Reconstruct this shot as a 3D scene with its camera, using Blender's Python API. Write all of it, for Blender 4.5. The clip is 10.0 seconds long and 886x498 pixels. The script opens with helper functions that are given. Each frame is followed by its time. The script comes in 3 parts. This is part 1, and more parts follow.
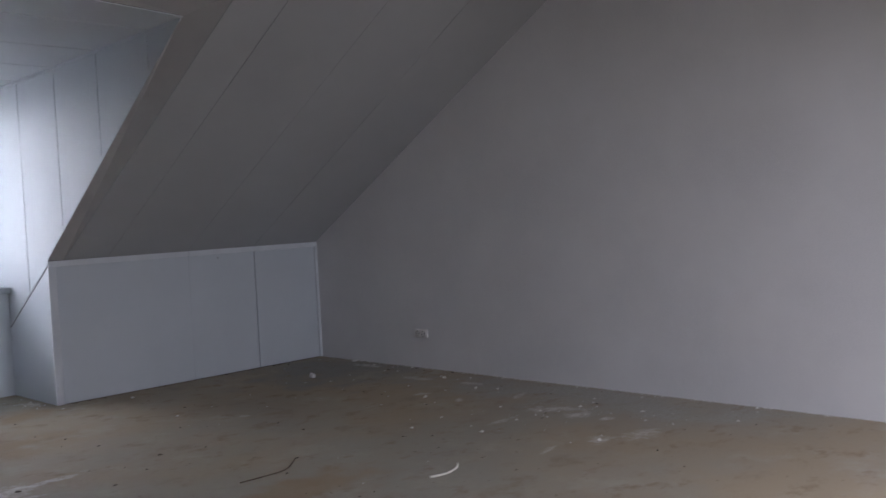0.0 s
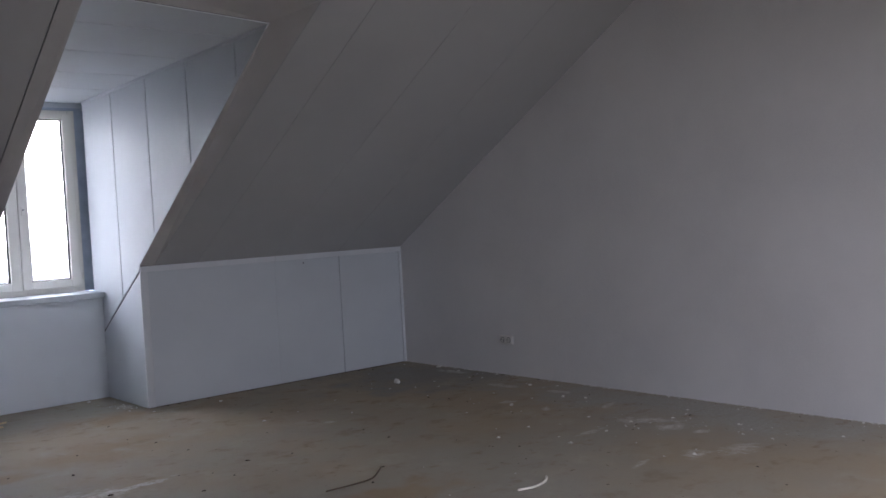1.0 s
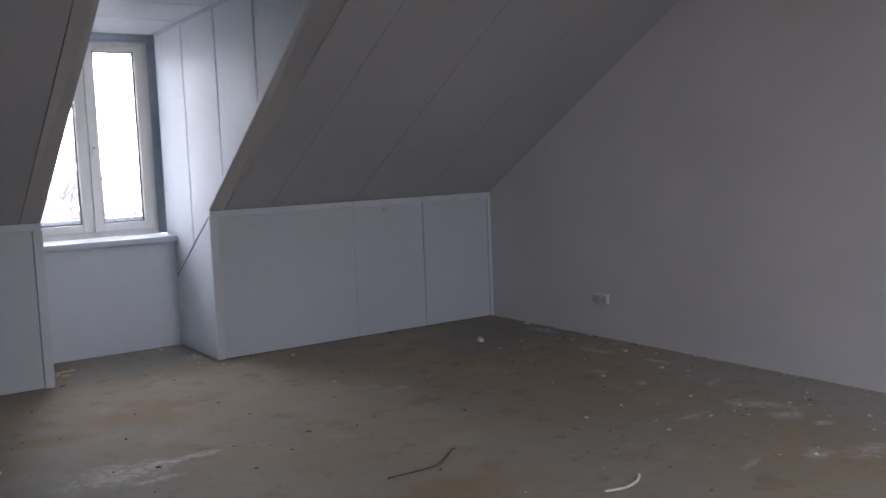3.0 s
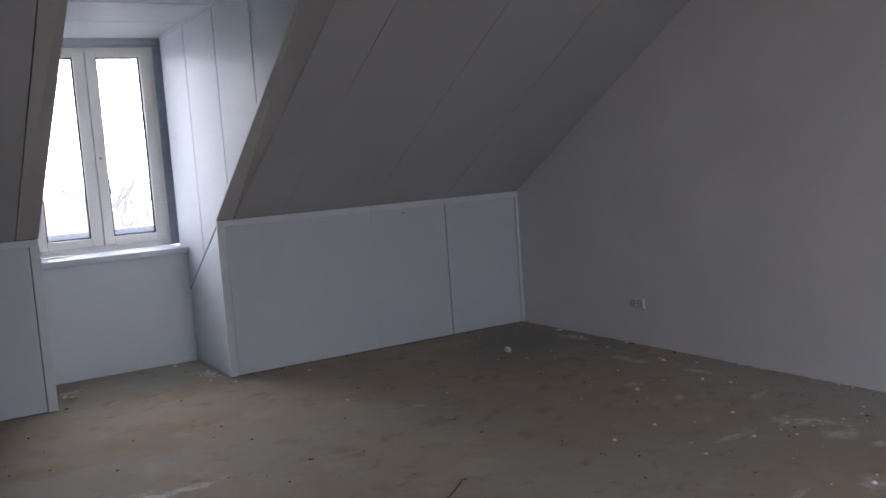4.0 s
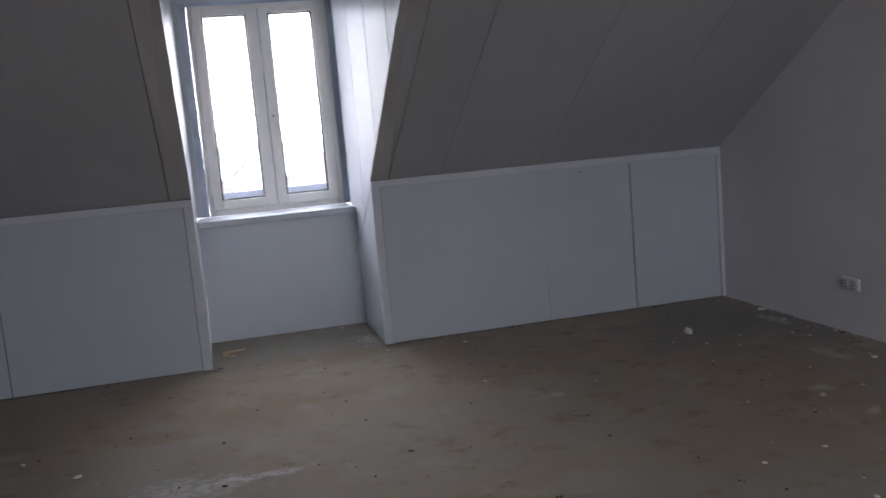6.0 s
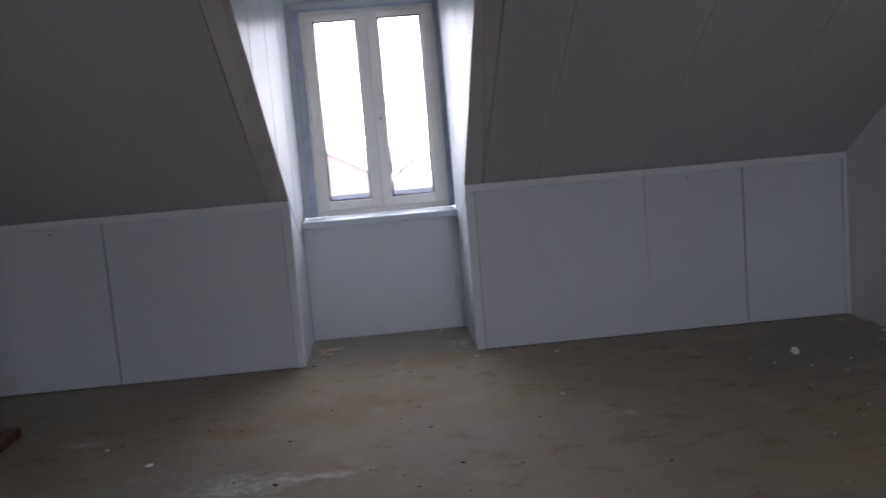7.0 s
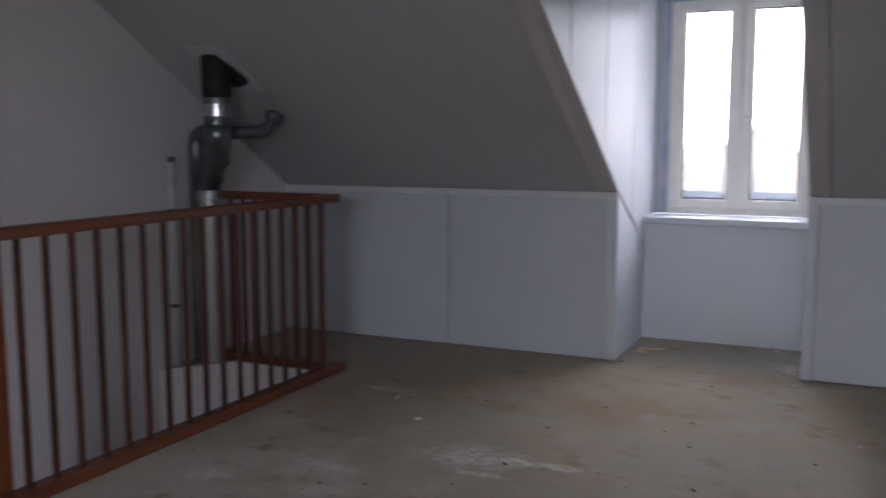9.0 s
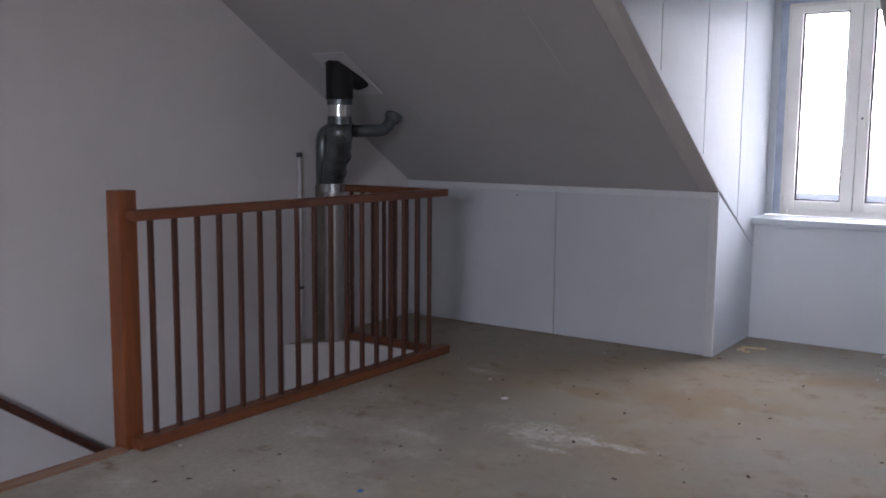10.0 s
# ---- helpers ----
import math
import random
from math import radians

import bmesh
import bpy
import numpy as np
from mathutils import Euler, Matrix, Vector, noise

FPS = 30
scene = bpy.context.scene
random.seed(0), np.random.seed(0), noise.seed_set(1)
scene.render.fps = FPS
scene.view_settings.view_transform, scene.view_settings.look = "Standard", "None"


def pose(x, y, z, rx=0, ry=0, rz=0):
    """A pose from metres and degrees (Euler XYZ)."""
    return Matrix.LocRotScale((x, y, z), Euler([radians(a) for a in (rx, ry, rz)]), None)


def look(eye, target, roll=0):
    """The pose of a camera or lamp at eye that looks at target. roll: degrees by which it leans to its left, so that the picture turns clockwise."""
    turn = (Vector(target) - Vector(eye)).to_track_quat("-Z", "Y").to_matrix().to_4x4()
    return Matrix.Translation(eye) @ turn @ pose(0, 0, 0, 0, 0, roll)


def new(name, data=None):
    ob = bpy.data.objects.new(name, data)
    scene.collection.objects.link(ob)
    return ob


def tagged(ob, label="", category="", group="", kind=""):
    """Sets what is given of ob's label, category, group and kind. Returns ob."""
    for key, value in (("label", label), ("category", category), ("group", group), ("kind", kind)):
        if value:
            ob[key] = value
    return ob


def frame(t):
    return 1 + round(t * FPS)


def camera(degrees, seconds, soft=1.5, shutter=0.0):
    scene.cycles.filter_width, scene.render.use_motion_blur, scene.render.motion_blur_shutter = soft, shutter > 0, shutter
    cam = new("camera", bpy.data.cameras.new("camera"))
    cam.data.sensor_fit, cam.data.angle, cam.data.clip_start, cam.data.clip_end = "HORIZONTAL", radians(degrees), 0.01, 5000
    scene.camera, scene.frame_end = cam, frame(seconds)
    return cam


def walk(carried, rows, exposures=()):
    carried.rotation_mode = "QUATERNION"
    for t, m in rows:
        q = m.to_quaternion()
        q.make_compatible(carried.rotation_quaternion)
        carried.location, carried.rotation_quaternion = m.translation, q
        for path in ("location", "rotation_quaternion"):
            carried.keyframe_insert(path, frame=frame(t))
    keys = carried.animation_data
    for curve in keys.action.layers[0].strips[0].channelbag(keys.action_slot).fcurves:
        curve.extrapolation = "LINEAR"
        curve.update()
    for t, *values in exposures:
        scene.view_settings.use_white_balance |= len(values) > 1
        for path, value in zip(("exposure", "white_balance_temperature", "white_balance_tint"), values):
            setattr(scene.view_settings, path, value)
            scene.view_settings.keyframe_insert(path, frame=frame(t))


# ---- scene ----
cam = camera(51.8, 10.0, shutter=0.5)
PATH = [
    (0, (-1.589, -6.258, 1.202), (-0.15, -4.872, 1.12), -2.87),
    (0.5, (-1.567, -6.238, 1.227), (-0.191, -4.791, 1.12), -4.02),
    (1, (-1.543, -6.173, 1.221), (-0.233, -4.665, 1.153), -3.11),
    (1.5, (-1.475, -6.099, 1.24), (-0.174, -4.583, 1.141), -2.4),
    (2, (-1.376, -5.982, 1.271), (-0.126, -4.426, 1.136), -2.77),
    (2.5, (-1.271, -5.862, 1.283), (-0.045, -4.289, 1.137), -2.38),
    (3, (-1.11, -5.791, 1.305), (0.016, -4.151, 1.1), -2.22),
    (4.5, (-0.516, -5.478, 1.314), (0.454, -3.74, 1.106), -4.6),
    (5, (-0.299, -5.407, 1.325), (0.518, -3.597, 1.087), -4.05),
    (5.5, (-0.098, -5.372, 1.315), (0.539, -3.496, 1.039), -4.55),
    (7, (0.551, -5.349, 1.29), (0.666, -3.367, 1.046), -4.86),
    (7.5, (0.78, -5.427, 1.302), (0.677, -3.451, 1.018), -4.34),
    (8, (0.98, -5.301, 1.267), (0.719, -3.335, 1.007), -1.79),
    (8.5, (1.126, -5.23, 1.287), (0.682, -3.294, 1.051), -2.23),
    (9, (1.29, -5.216, 1.3), (0.455, -3.415, 1.062), -0.01),
    (9.5, (1.493, -5.234, 1.313), (0.451, -3.54, 1.098), 1.76),
    (10, (1.741, -5.348, 1.301), (0.604, -3.721, 1.06), 0.47),
]
walk(cam, [(t, look(eye, target, roll)) for t, eye, target, roll in PATH], exposures=[(0, 4.75, 5920, 16.5), (3, 4.73, 5990, 18), (4.5, 4.62, 6000, 17), (5.5, 4.55, 6000, 17), (7.5, 4.33, 6000, 18), (8.5, 4.57, 6000, 17), (9, 4.75, 6050, 19), (9.5, 4.95, 6050, 20), (10, 5.22, 6050, 20)])

# ---- light: overcast sky through the dormer window and a roof window ----
world = bpy.data.worlds.new("overcast_sky")
scene.world = world
world.use_nodes = True
wn = world.node_tree
sky = wn.nodes.new("ShaderNodeTexSky")
sky.sky_type, sky.sun_disc = "NISHITA", False
sky.sun_elevation, sky.sun_rotation = radians(34), radians(1)
sky.air_density, sky.dust_density, sky.ozone_density = 1.0, 0.2, 1.0
cloud = wn.nodes.new("ShaderNodeHueSaturation")
cloud.inputs["Saturation"].default_value = 0.12
# an overcast sky is about three times as bright overhead as at the horizon
way = wn.nodes.new("ShaderNodeTexCoord")
axes = wn.nodes.new("ShaderNodeSeparateXYZ")
wn.links.new(way.outputs["Generated"], axes.inputs["Vector"])
rise = wn.nodes.new("ShaderNodeMapRange")
rise.inputs["From Min"].default_value, rise.inputs["From Max"].default_value = 0.0, 0.9
rise.inputs["To Min"].default_value, rise.inputs["To Max"].default_value = 0.85, 1.9
wn.links.new(axes.outputs["Z"], rise.inputs["Value"])
wn.links.new(rise.outputs["Result"], cloud.inputs["Value"])
wn.links.new(sky.outputs["Color"], cloud.inputs["Color"])
wn.links.new(cloud.outputs["Color"], wn.nodes["Background"].inputs["Color"])
wn.nodes["Background"].inputs["Strength"].default_value = 0.073
sun_data = bpy.data.lights.new("sun", "SUN")
sun_data.energy, sun_data.angle, sun_data.color = 0.065, radians(45), (1.0, 0.98, 0.96)
sun = new("sun", sun_data)
sun.matrix_world = look((0.2, 14.0, 9.5), (0.0, 0.0, 0.0))
# the sky's light in the opening of the roof window behind the camera
SKYLIGHT = (1.35, 0.72, 1.90)   # middle across the roof, lower and upper edge up the south slope
glow = bpy.data.lights.new("roof_window_light", "AREA")
glow.shape, glow.size, glow.size_y = "RECTANGLE", 1.10, 1.10
glow.energy, glow.color, glow.spread = 2.9, (0.92, 0.945, 1.0), radians(148)
roof_light = new("roof_window_light", glow)
roof_light.matrix_world = look((1.35, -7.674, 1.689), (1.35, -7.157, 0.834))


# ---- materials ----
def principled(name):
    m = bpy.data.materials.new(name)
    m.use_nodes = True
    return m, m.node_tree, m.node_tree.nodes["Principled BSDF"]


def add(tree, kind, **values):
    n = tree.nodes.new(kind)
    for key, value in values.items():
        n.inputs[key].default_value = value
    return n


def coords(tree, scale=(1, 1, 1)):
    tc = tree.nodes.new("ShaderNodeTexCoord")
    mp = tree.nodes.new("ShaderNodeMapping")
    mp.inputs["Scale"].default_value = scale
    tree.links.new(tc.outputs["Object"], mp.inputs["Vector"])
    return mp.outputs["Vector"]


def mix(tree, fac, a, b):
    n = tree.nodes.new("ShaderNodeMix")
    n.data_type = "RGBA"
    if isinstance(fac, float):
        n.inputs["Factor"].default_value = fac
    else:
        tree.links.new(fac, n.inputs["Factor"])
    for slot, value in (("A", a), ("B", b)):
        if isinstance(value, tuple):
            n.inputs[6 if slot == "A" else 7].default_value = (*value, 1)
        else:
            tree.links.new(value, n.inputs[6 if slot == "A" else 7])
    return n.outputs[2]


def ramp(tree, fac, lo, hi):
    n = tree.nodes.new("ShaderNodeMapRange")
    n.interpolation_type = "SMOOTHSTEP"
    n.inputs["From Min"].default_value, n.inputs["From Max"].default_value = lo, hi
    tree.links.new(fac, n.inputs["Value"])
    return n.outputs["Result"]


def noise_tex(tree, vec, scale, detail=4.0, rough=0.55):
    n = add(tree, "ShaderNodeTexNoise", Scale=scale, Detail=detail, Roughness=rough)
    tree.links.new(vec, n.inputs["Vector"])
    return n.outputs["Fac"]


def bump(tree, bsdf, height, strength, distance=0.002):
    n = add(tree, "ShaderNodeBump", Strength=strength, Distance=distance)
    tree.links.new(height, n.inputs["Height"])
    tree.links.new(n.outputs["Normal"], bsdf.inputs["Normal"])


def surface(name, dark, light, scale=3.0, fine=60.0, rough=(0.5, 0.7), relief=0.15, metal=0.0, stretch=(1, 1, 1), each=0.0):
    """Two colours mixed at two scales, with relief and uneven gloss. each: how far one piece differs from the next."""
    m, tree, bsdf = principled(name)
    vec = coords(tree, stretch)
    big = noise_tex(tree, vec, scale)
    small = noise_tex(tree, vec, fine, 6.0)
    col = mix(tree, ramp(tree, big, 0.3, 0.7), dark, light)
    col = mix(tree, ramp(tree, small, 0.35, 0.75), col, mix(tree, 0.6, col, light))
    if each:
        info = tree.nodes.new("ShaderNodeObjectInfo")
        hs = tree.nodes.new("ShaderNodeHueSaturation")
        tree.links.new(col, hs.inputs["Color"])
        mr = tree.nodes.new("ShaderNodeMapRange")
        mr.inputs["To Min"].default_value, mr.inputs["To Max"].default_value = 1 - each, 1 + each
        tree.links.new(info.outputs["Random"], mr.inputs["Value"])
        tree.links.new(mr.outputs["Result"], hs.inputs["Value"])
        col = hs.outputs["Color"]
    tree.links.new(col, bsdf.inputs["Base Color"])
    mr = tree.nodes.new("ShaderNodeMapRange")
    mr.inputs["To Min"].default_value, mr.inputs["To Max"].default_value = rough
    tree.links.new(big, mr.inputs["Value"])
    tree.links.new(mr.outputs["Result"], bsdf.inputs["Roughness"])
    bsdf.inputs["Metallic"].default_value = metal
    bump(tree, bsdf, small, relief)
    return m


PLASTER = surface("painted_plaster", (0.684, 0.671, 0.677), (0.764, 0.749, 0.752), 1.2, 160, (0.75, 0.9), 0.35)
SHAFT = surface("shaft_plaster", (0.76, 0.755, 0.75), (0.83, 0.825, 0.82), 1.5, 120, (0.75, 0.9), 0.3)
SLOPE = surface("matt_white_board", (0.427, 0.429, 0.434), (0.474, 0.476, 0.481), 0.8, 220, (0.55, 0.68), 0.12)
FACING = surface("warm_white_facing_board", (0.485, 0.470, 0.462), (0.53, 0.514, 0.505), 3.0, 120, (0.5, 0.65), 0.2)
PANEL = surface("white_laminate_panel", (0.588, 0.623, 0.663), (0.638, 0.674, 0.713), 1.1, 180, (0.42, 0.54), 0.1, each=0.006)
# PANEL again for below the sill, its colour raised to stand for bounced light
LITPANEL = surface("white_panel_lit_under_sill", (0.70, 0.735, 0.77), (0.745, 0.78, 0.815), 1.3, 170, (0.42, 0.54), 0.1)
GLOSS = surface("glossy_white_panel", (0.585, 0.612, 0.643), (0.639, 0.667, 0.696), 1.4, 90, (0.34, 0.44), 0.05, each=0.02)
GLOSS.node_tree.nodes["Principled BSDF"].inputs["Specular IOR Level"].default_value = 0.05
TRIM = surface("white_trim_paint", (0.655, 0.681, 0.711), (0.726, 0.751, 0.782), 5, 140, (0.4, 0.55), 0.12)
FRAME = surface("cream_window_plastic", (0.87, 0.835, 0.765), (0.91, 0.88, 0.815), 6, 160, (0.3, 0.42), 0.05)
GREYSTRIP = surface("grey_blue_jamb", (0.415, 0.471, 0.566), (0.566, 0.621, 0.716), 7, 120, (0.5, 0.7), 0.2)
JOINT = surface("dark_joint", (0.04, 0.04, 0.042), (0.08, 0.08, 0.083), 9, 90, (0.7, 0.9), 0.2)
WOOD = surface("red_brown_stained_wood", (0.145, 0.043, 0.013), (0.235, 0.072, 0.022), 2.2, 26, (0.3, 0.48), 0.25, stretch=(14, 14, 1.2), each=0.12)
RAILWOOD = surface("red_brown_rail_wood", (0.115, 0.036, 0.014), (0.20, 0.064, 0.024), 2.2, 26, (0.3, 0.45), 0.25, stretch=(14, 1.2, 14), each=0.08)
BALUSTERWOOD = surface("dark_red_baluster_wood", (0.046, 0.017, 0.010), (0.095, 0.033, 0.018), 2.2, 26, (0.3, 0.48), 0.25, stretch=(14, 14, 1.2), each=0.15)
RAWWOOD = surface("worn_red_wood", (0.20, 0.105, 0.065), (0.36, 0.225, 0.155), 2.5, 40, (0.55, 0.75), 0.4, stretch=(10, 1.2, 10))
STICK = surface("split_pine", (0.62, 0.47, 0.25), (0.78, 0.63, 0.40), 9, 120, (0.6, 0.8), 0.4)
ZINC = surface("galvanised_steel", (0.46, 0.48, 0.49), (0.60, 0.62, 0.63), 11, 70, (0.16, 0.28), 0.12, metal=0.88)
PALEZINC = surface("plain_galvanised_tube", (0.46, 0.455, 0.44), (0.52, 0.515, 0.50), 3, 70, (0.32, 0.42), 0.1, metal=0.6)
DULLZINC = surface("dull_grey_duct", (0.10, 0.115, 0.12), (0.23, 0.25, 0.26), 7, 50, (0.2, 0.42), 0.3, metal=0.8)
CONDUIT = surface("pale_grey_conduit", (0.62, 0.63, 0.64), (0.72, 0.73, 0.74), 12, 90, (0.25, 0.4), 0.1)
PLATE = surface("off_white_roof_plate", (0.50, 0.505, 0.51), (0.55, 0.555, 0.56), 4, 120, (0.45, 0.6), 0.1)
GREYPLASTIC = surface("grey_plastic_pipe", (0.055, 0.065, 0.07), (0.09, 0.10, 0.11), 6, 90, (0.4, 0.55), 0.1)
BLACK = surface("black_rubber_cowl", (0.004, 0.004, 0.0045), (0.009, 0.009, 0.0095), 8, 90, (0.6, 0.75), 0.15)
OLIVE = surface("brown_lagged_duct", (0.13, 0.115, 0.09), (0.20, 0.18, 0.15), 8, 70, (0.5, 0.7), 0.2, metal=0.2)
SOCKET = surface("socket_plastic", (0.72, 0.69, 0.67), (0.80, 0.77, 0.75), 10, 90, (0.25, 0.35), 0.04)
DARKHOLE = surface("socket_holes", (0.05, 0.05, 0.05), (0.09, 0.09, 0.09), 10, 90, (0.5, 0.6), 0.04)
CHALK = surface("white_plaster_crumb", (0.68, 0.66, 0.63), (0.82, 0.80, 0.77), 30, 200, (0.8, 0.95), 0.5)
SOIL = surface("dark_crumb", (0.045, 0.032, 0.022), (0.11, 0.08, 0.055), 30, 200, (0.8, 0.95), 0.5)
BLUE = surface("blue_plastic_scrap", (0.05, 0.16, 0.42), (0.09, 0.24, 0.55), 20, 90, (0.4, 0.5), 0.1)
WIRE = surface("white_cable_sheath", (0.62, 0.58, 0.50), (0.75, 0.71, 0.63), 20, 120, (0.4, 0.5), 0.1)
BROWNWIRE = surface("brown_twig", (0.06, 0.04, 0.025), (0.13, 0.09, 0.06), 20, 120, (0.7, 0.8), 0.4)
LEAD = surface("wet_flat_roof", (0.04, 0.045, 0.058), (0.06, 0.067, 0.083), 0.5, 8, (0.4, 0.7), 0.3)
BRICKFAR = surface("far_brick", (0.13, 0.105, 0.10), (0.18, 0.145, 0.14), 0.6, 9, (0.8, 0.9), 0.3)
TILEFAR = surface("far_roof_tiles", (0.03, 0.028, 0.028), (0.05, 0.046, 0.045), 0.7, 9, (0.7, 0.9), 0.3)
RENDERFAR = surface("far_pale_render", (0.36, 0.29, 0.275), (0.42, 0.345, 0.33), 0.5, 8, (0.8, 0.9), 0.2)
SNOW = surface("snow_cover", (0.70, 0.72, 0.76), (0.82, 0.83, 0.86), 0.3, 6, (0.7, 0.9), 0.3)
BARK = surface("frosted_bark", (0.19, 0.18, 0.175), (0.25, 0.24, 0.23), 4, 30, (0.8, 0.9), 0.4)
FIELD = surface("winter_ground", (0.360, 0.360, 0.342), (0.630, 0.630, 0.594), 0.06, 1.2, (0.85, 0.95), 0.3)


def glass_material():
    m, tree, bsdf = principled("window_glass")
    bsdf.inputs["Roughness"].default_value = 0.0
    bsdf.inputs["IOR"].default_value = 1.45
    bsdf.inputs["Transmission Weight"].default_value = 1.0
    vec = coords(tree)
    bump(tree, bsdf, noise_tex(tree, vec, 1.5, 1.0), 0.02, 0.001)
    return m


GLASS = glass_material()


def spot(tree, vec, x, y, rx, ry, ragged, turn=0.0):
    """A ragged stain round (x, y): 1 inside, 0 outside."""
    mp = tree.nodes.new("ShaderNodeMapping")
    mp.vector_type = "TEXTURE"
    mp.inputs["Location"].default_value = (x, y, 0)
    mp.inputs["Rotation"].default_value = (0, 0, radians(turn))
    mp.inputs["Scale"].default_value = (rx, ry, 1)
    tree.links.new(vec, mp.inputs["Vector"])
    ln = tree.nodes.new("ShaderNodeVectorMath")
    ln.operation = "LENGTH"
    tree.links.new(mp.outputs["Vector"], ln.inputs[0])
    s = tree.nodes.new("ShaderNodeMath")
    s.operation = "MULTIPLY_ADD"
    tree.links.new(ragged, s.inputs[0])
    s.inputs[1].default_value = 2.4
    tree.links.new(ln.outputs["Value"], s.inputs[2])
    return ramp(tree, s.outputs["Value"], 2.15, 1.35)


def floor_material():
    m, tree, bsdf = principled("bare_screed_floor")
    vec = coords(tree)
    big = noise_tex(tree, vec, 0.55, 5.0, 0.6)
    mid = noise_tex(tree, vec, 2.6, 6.0, 0.65)
    fine = noise_tex(tree, vec, 45, 8.0, 0.7)
    grit = noise_tex(tree, vec, 190, 3.0, 0.6)
    col = mix(tree, ramp(tree, big, 0.36, 0.64), (0.338, 0.310, 0.258), (0.378, 0.300, 0.205))
    col = mix(tree, ramp(tree, mid, 0.50, 0.78), col, (0.419, 0.375, 0.306))
    col = mix(tree, ramp(tree, mid, 0.44, 0.28), col, (0.281, 0.225, 0.156))
    col = mix(tree, ramp(tree, fine, 0.56, 0.82), col, (0.431, 0.390, 0.328))
    col = mix(tree, ramp(tree, fine, 0.42, 0.22), col, (0.231, 0.200, 0.160))
    # greyer screed under the gable wall, darker grey in the corner by the knee wall
    grey_zone = spot(tree, vec, 3.0, -0.6, 1.25, 1.1, mid, -20)
    col = mix(tree, grey_zone, col, mix(tree, ramp(tree, fine, 0.35, 0.7), (0.245, 0.231, 0.203), (0.308, 0.291, 0.259)))
    grey_zone = spot(tree, vec, 3.1, -2.9, 0.55, 1.7, mid)
    col = mix(tree, grey_zone, col, mix(tree, ramp(tree, fine, 0.35, 0.7), (0.331, 0.310, 0.269), (0.413, 0.390, 0.345)))
    # greyer cement skim beside the stairwell
    grey = spot(tree, vec, -1.2, -2.7, 1.1, 1.5, mid)
    col = mix(tree, grey, col, mix(tree, ramp(tree, fine, 0.35, 0.7), (0.450, 0.419, 0.362), (0.550, 0.515, 0.456)))
    rag = noise_tex(tree, vec, 9.0, 6.0, 0.7)
    brown = [(0.35, -0.95, 0.62, 0.35, 10), (-0.25, -1.15, 0.30, 0.14, 0), (0.62, -0.1, 0.5, 0.3, 0), (0.75, -3.0, 0.7, 0.3, -10)]
    for x, y, rx, ry, turn in brown:
        f = tree.nodes.new("ShaderNodeMath")
        f.operation = "MULTIPLY"
        tree.links.new(spot(tree, vec, x, y, rx, ry, mid, turn), f.inputs[0])
        f.inputs[1].default_value = 0.6
        col = mix(tree, f.outputs["Value"], col, (0.328, 0.222, 0.119))
    # small brown smears and dark flecks trodden into the screed
    smear = noise_tex(tree, coords(tree, (1.0, 1.25, 1.0)), 5.5, 7.0, 0.68)
    f = tree.nodes.new("ShaderNodeMath")
    f.operation = "MULTIPLY"
    tree.links.new(ramp(tree, smear, 0.53, 0.71), f.inputs[0])
    tree.links.new(ramp(tree, noise_tex(tree, vec, 1.3, 3.0), 0.36, 0.58), f.inputs[1])
    col = mix(tree, f.outputs["Value"], col, (0.250, 0.181, 0.110))
    fleck = noise_tex(tree, coords(tree, (1.0, 1.15, 1.0)), 14.0, 5.0, 0.65)
    f = tree.nodes.new("ShaderNodeMath")
    f.operation = "MULTIPLY"
    tree.links.new(ramp(tree, fleck, 0.65, 0.72), f.inputs[0])
    f.inputs[1].default_value = 0.8
    col = mix(tree, f.outputs["Value"], col, (0.106, 0.073, 0.043))
    broken = ramp(tree, noise_tex(tree, vec, 26.0, 6.0, 0.75), 0.30, 0.70)
    pale = [(2.70, -2.97, 0.21, 0.10, -60), (2.655, -3.20, 0.13, 0.08, -50), (2.655, -3.38, 0.06, 0.05, 0), (2.26, -3.60, 0.11, 0.07, 0), (2.47, -3.72, 0.16, 0.08, 0),
            (-0.13, -1.87, 0.32, 0.16, 0), (0.17, -1.84, 0.26, 0.045, 4), (-0.03, -2.04, 0.12, 0.04, 0), (0.95, 0.22, 0.06, 0.14, 0),
            (-1.36, -2.45, 0.05, 0.10, 0), (-0.95, -1.1, 0.12, 0.06, 0), (2.62, -1.95, 0.08, 0.05, 0), (3.0, -1.5, 0.06, 0.16, 0), (1.55, -1.45, 0.05, 0.04, 0), (3.2, -0.75, 0.06, 0.2, 0), (2.9, -2.55, 0.10, 0.03, 20), (2.3, -2.9, 0.12, 0.03, 0), (3.05, -2.0, 0.05, 0.10, 0), (2.6, -2.3, 0.07, 0.03, 30), (1.95, -3.5, 0.12, 0.03, 10), (-1.0, -2.45, 0.12, 0.10, 0), (-0.6, -2.2, 0.15, 0.05, 0), (-1.15, -3.3, 0.1, 0.06, 0)]
    for x, y, rx, ry, turn in pale:
        f = tree.nodes.new("ShaderNodeMath")
        f.operation = "MULTIPLY"
        tree.links.new(spot(tree, vec, x, y, rx * 1.15, ry * 1.15, rag, turn), f.inputs[0])
        tree.links.new(broken, f.inputs[1])
        col = mix(tree, f.outputs["Value"], col, (0.66, 0.64, 0.61))
    tree.links.new(col, bsdf.inputs["Base Color"])
    mr = tree.nodes.new("ShaderNodeMapRange")
    mr.inputs["To Min"].default_value, mr.inputs["To Max"].default_value = 0.60, 0.92
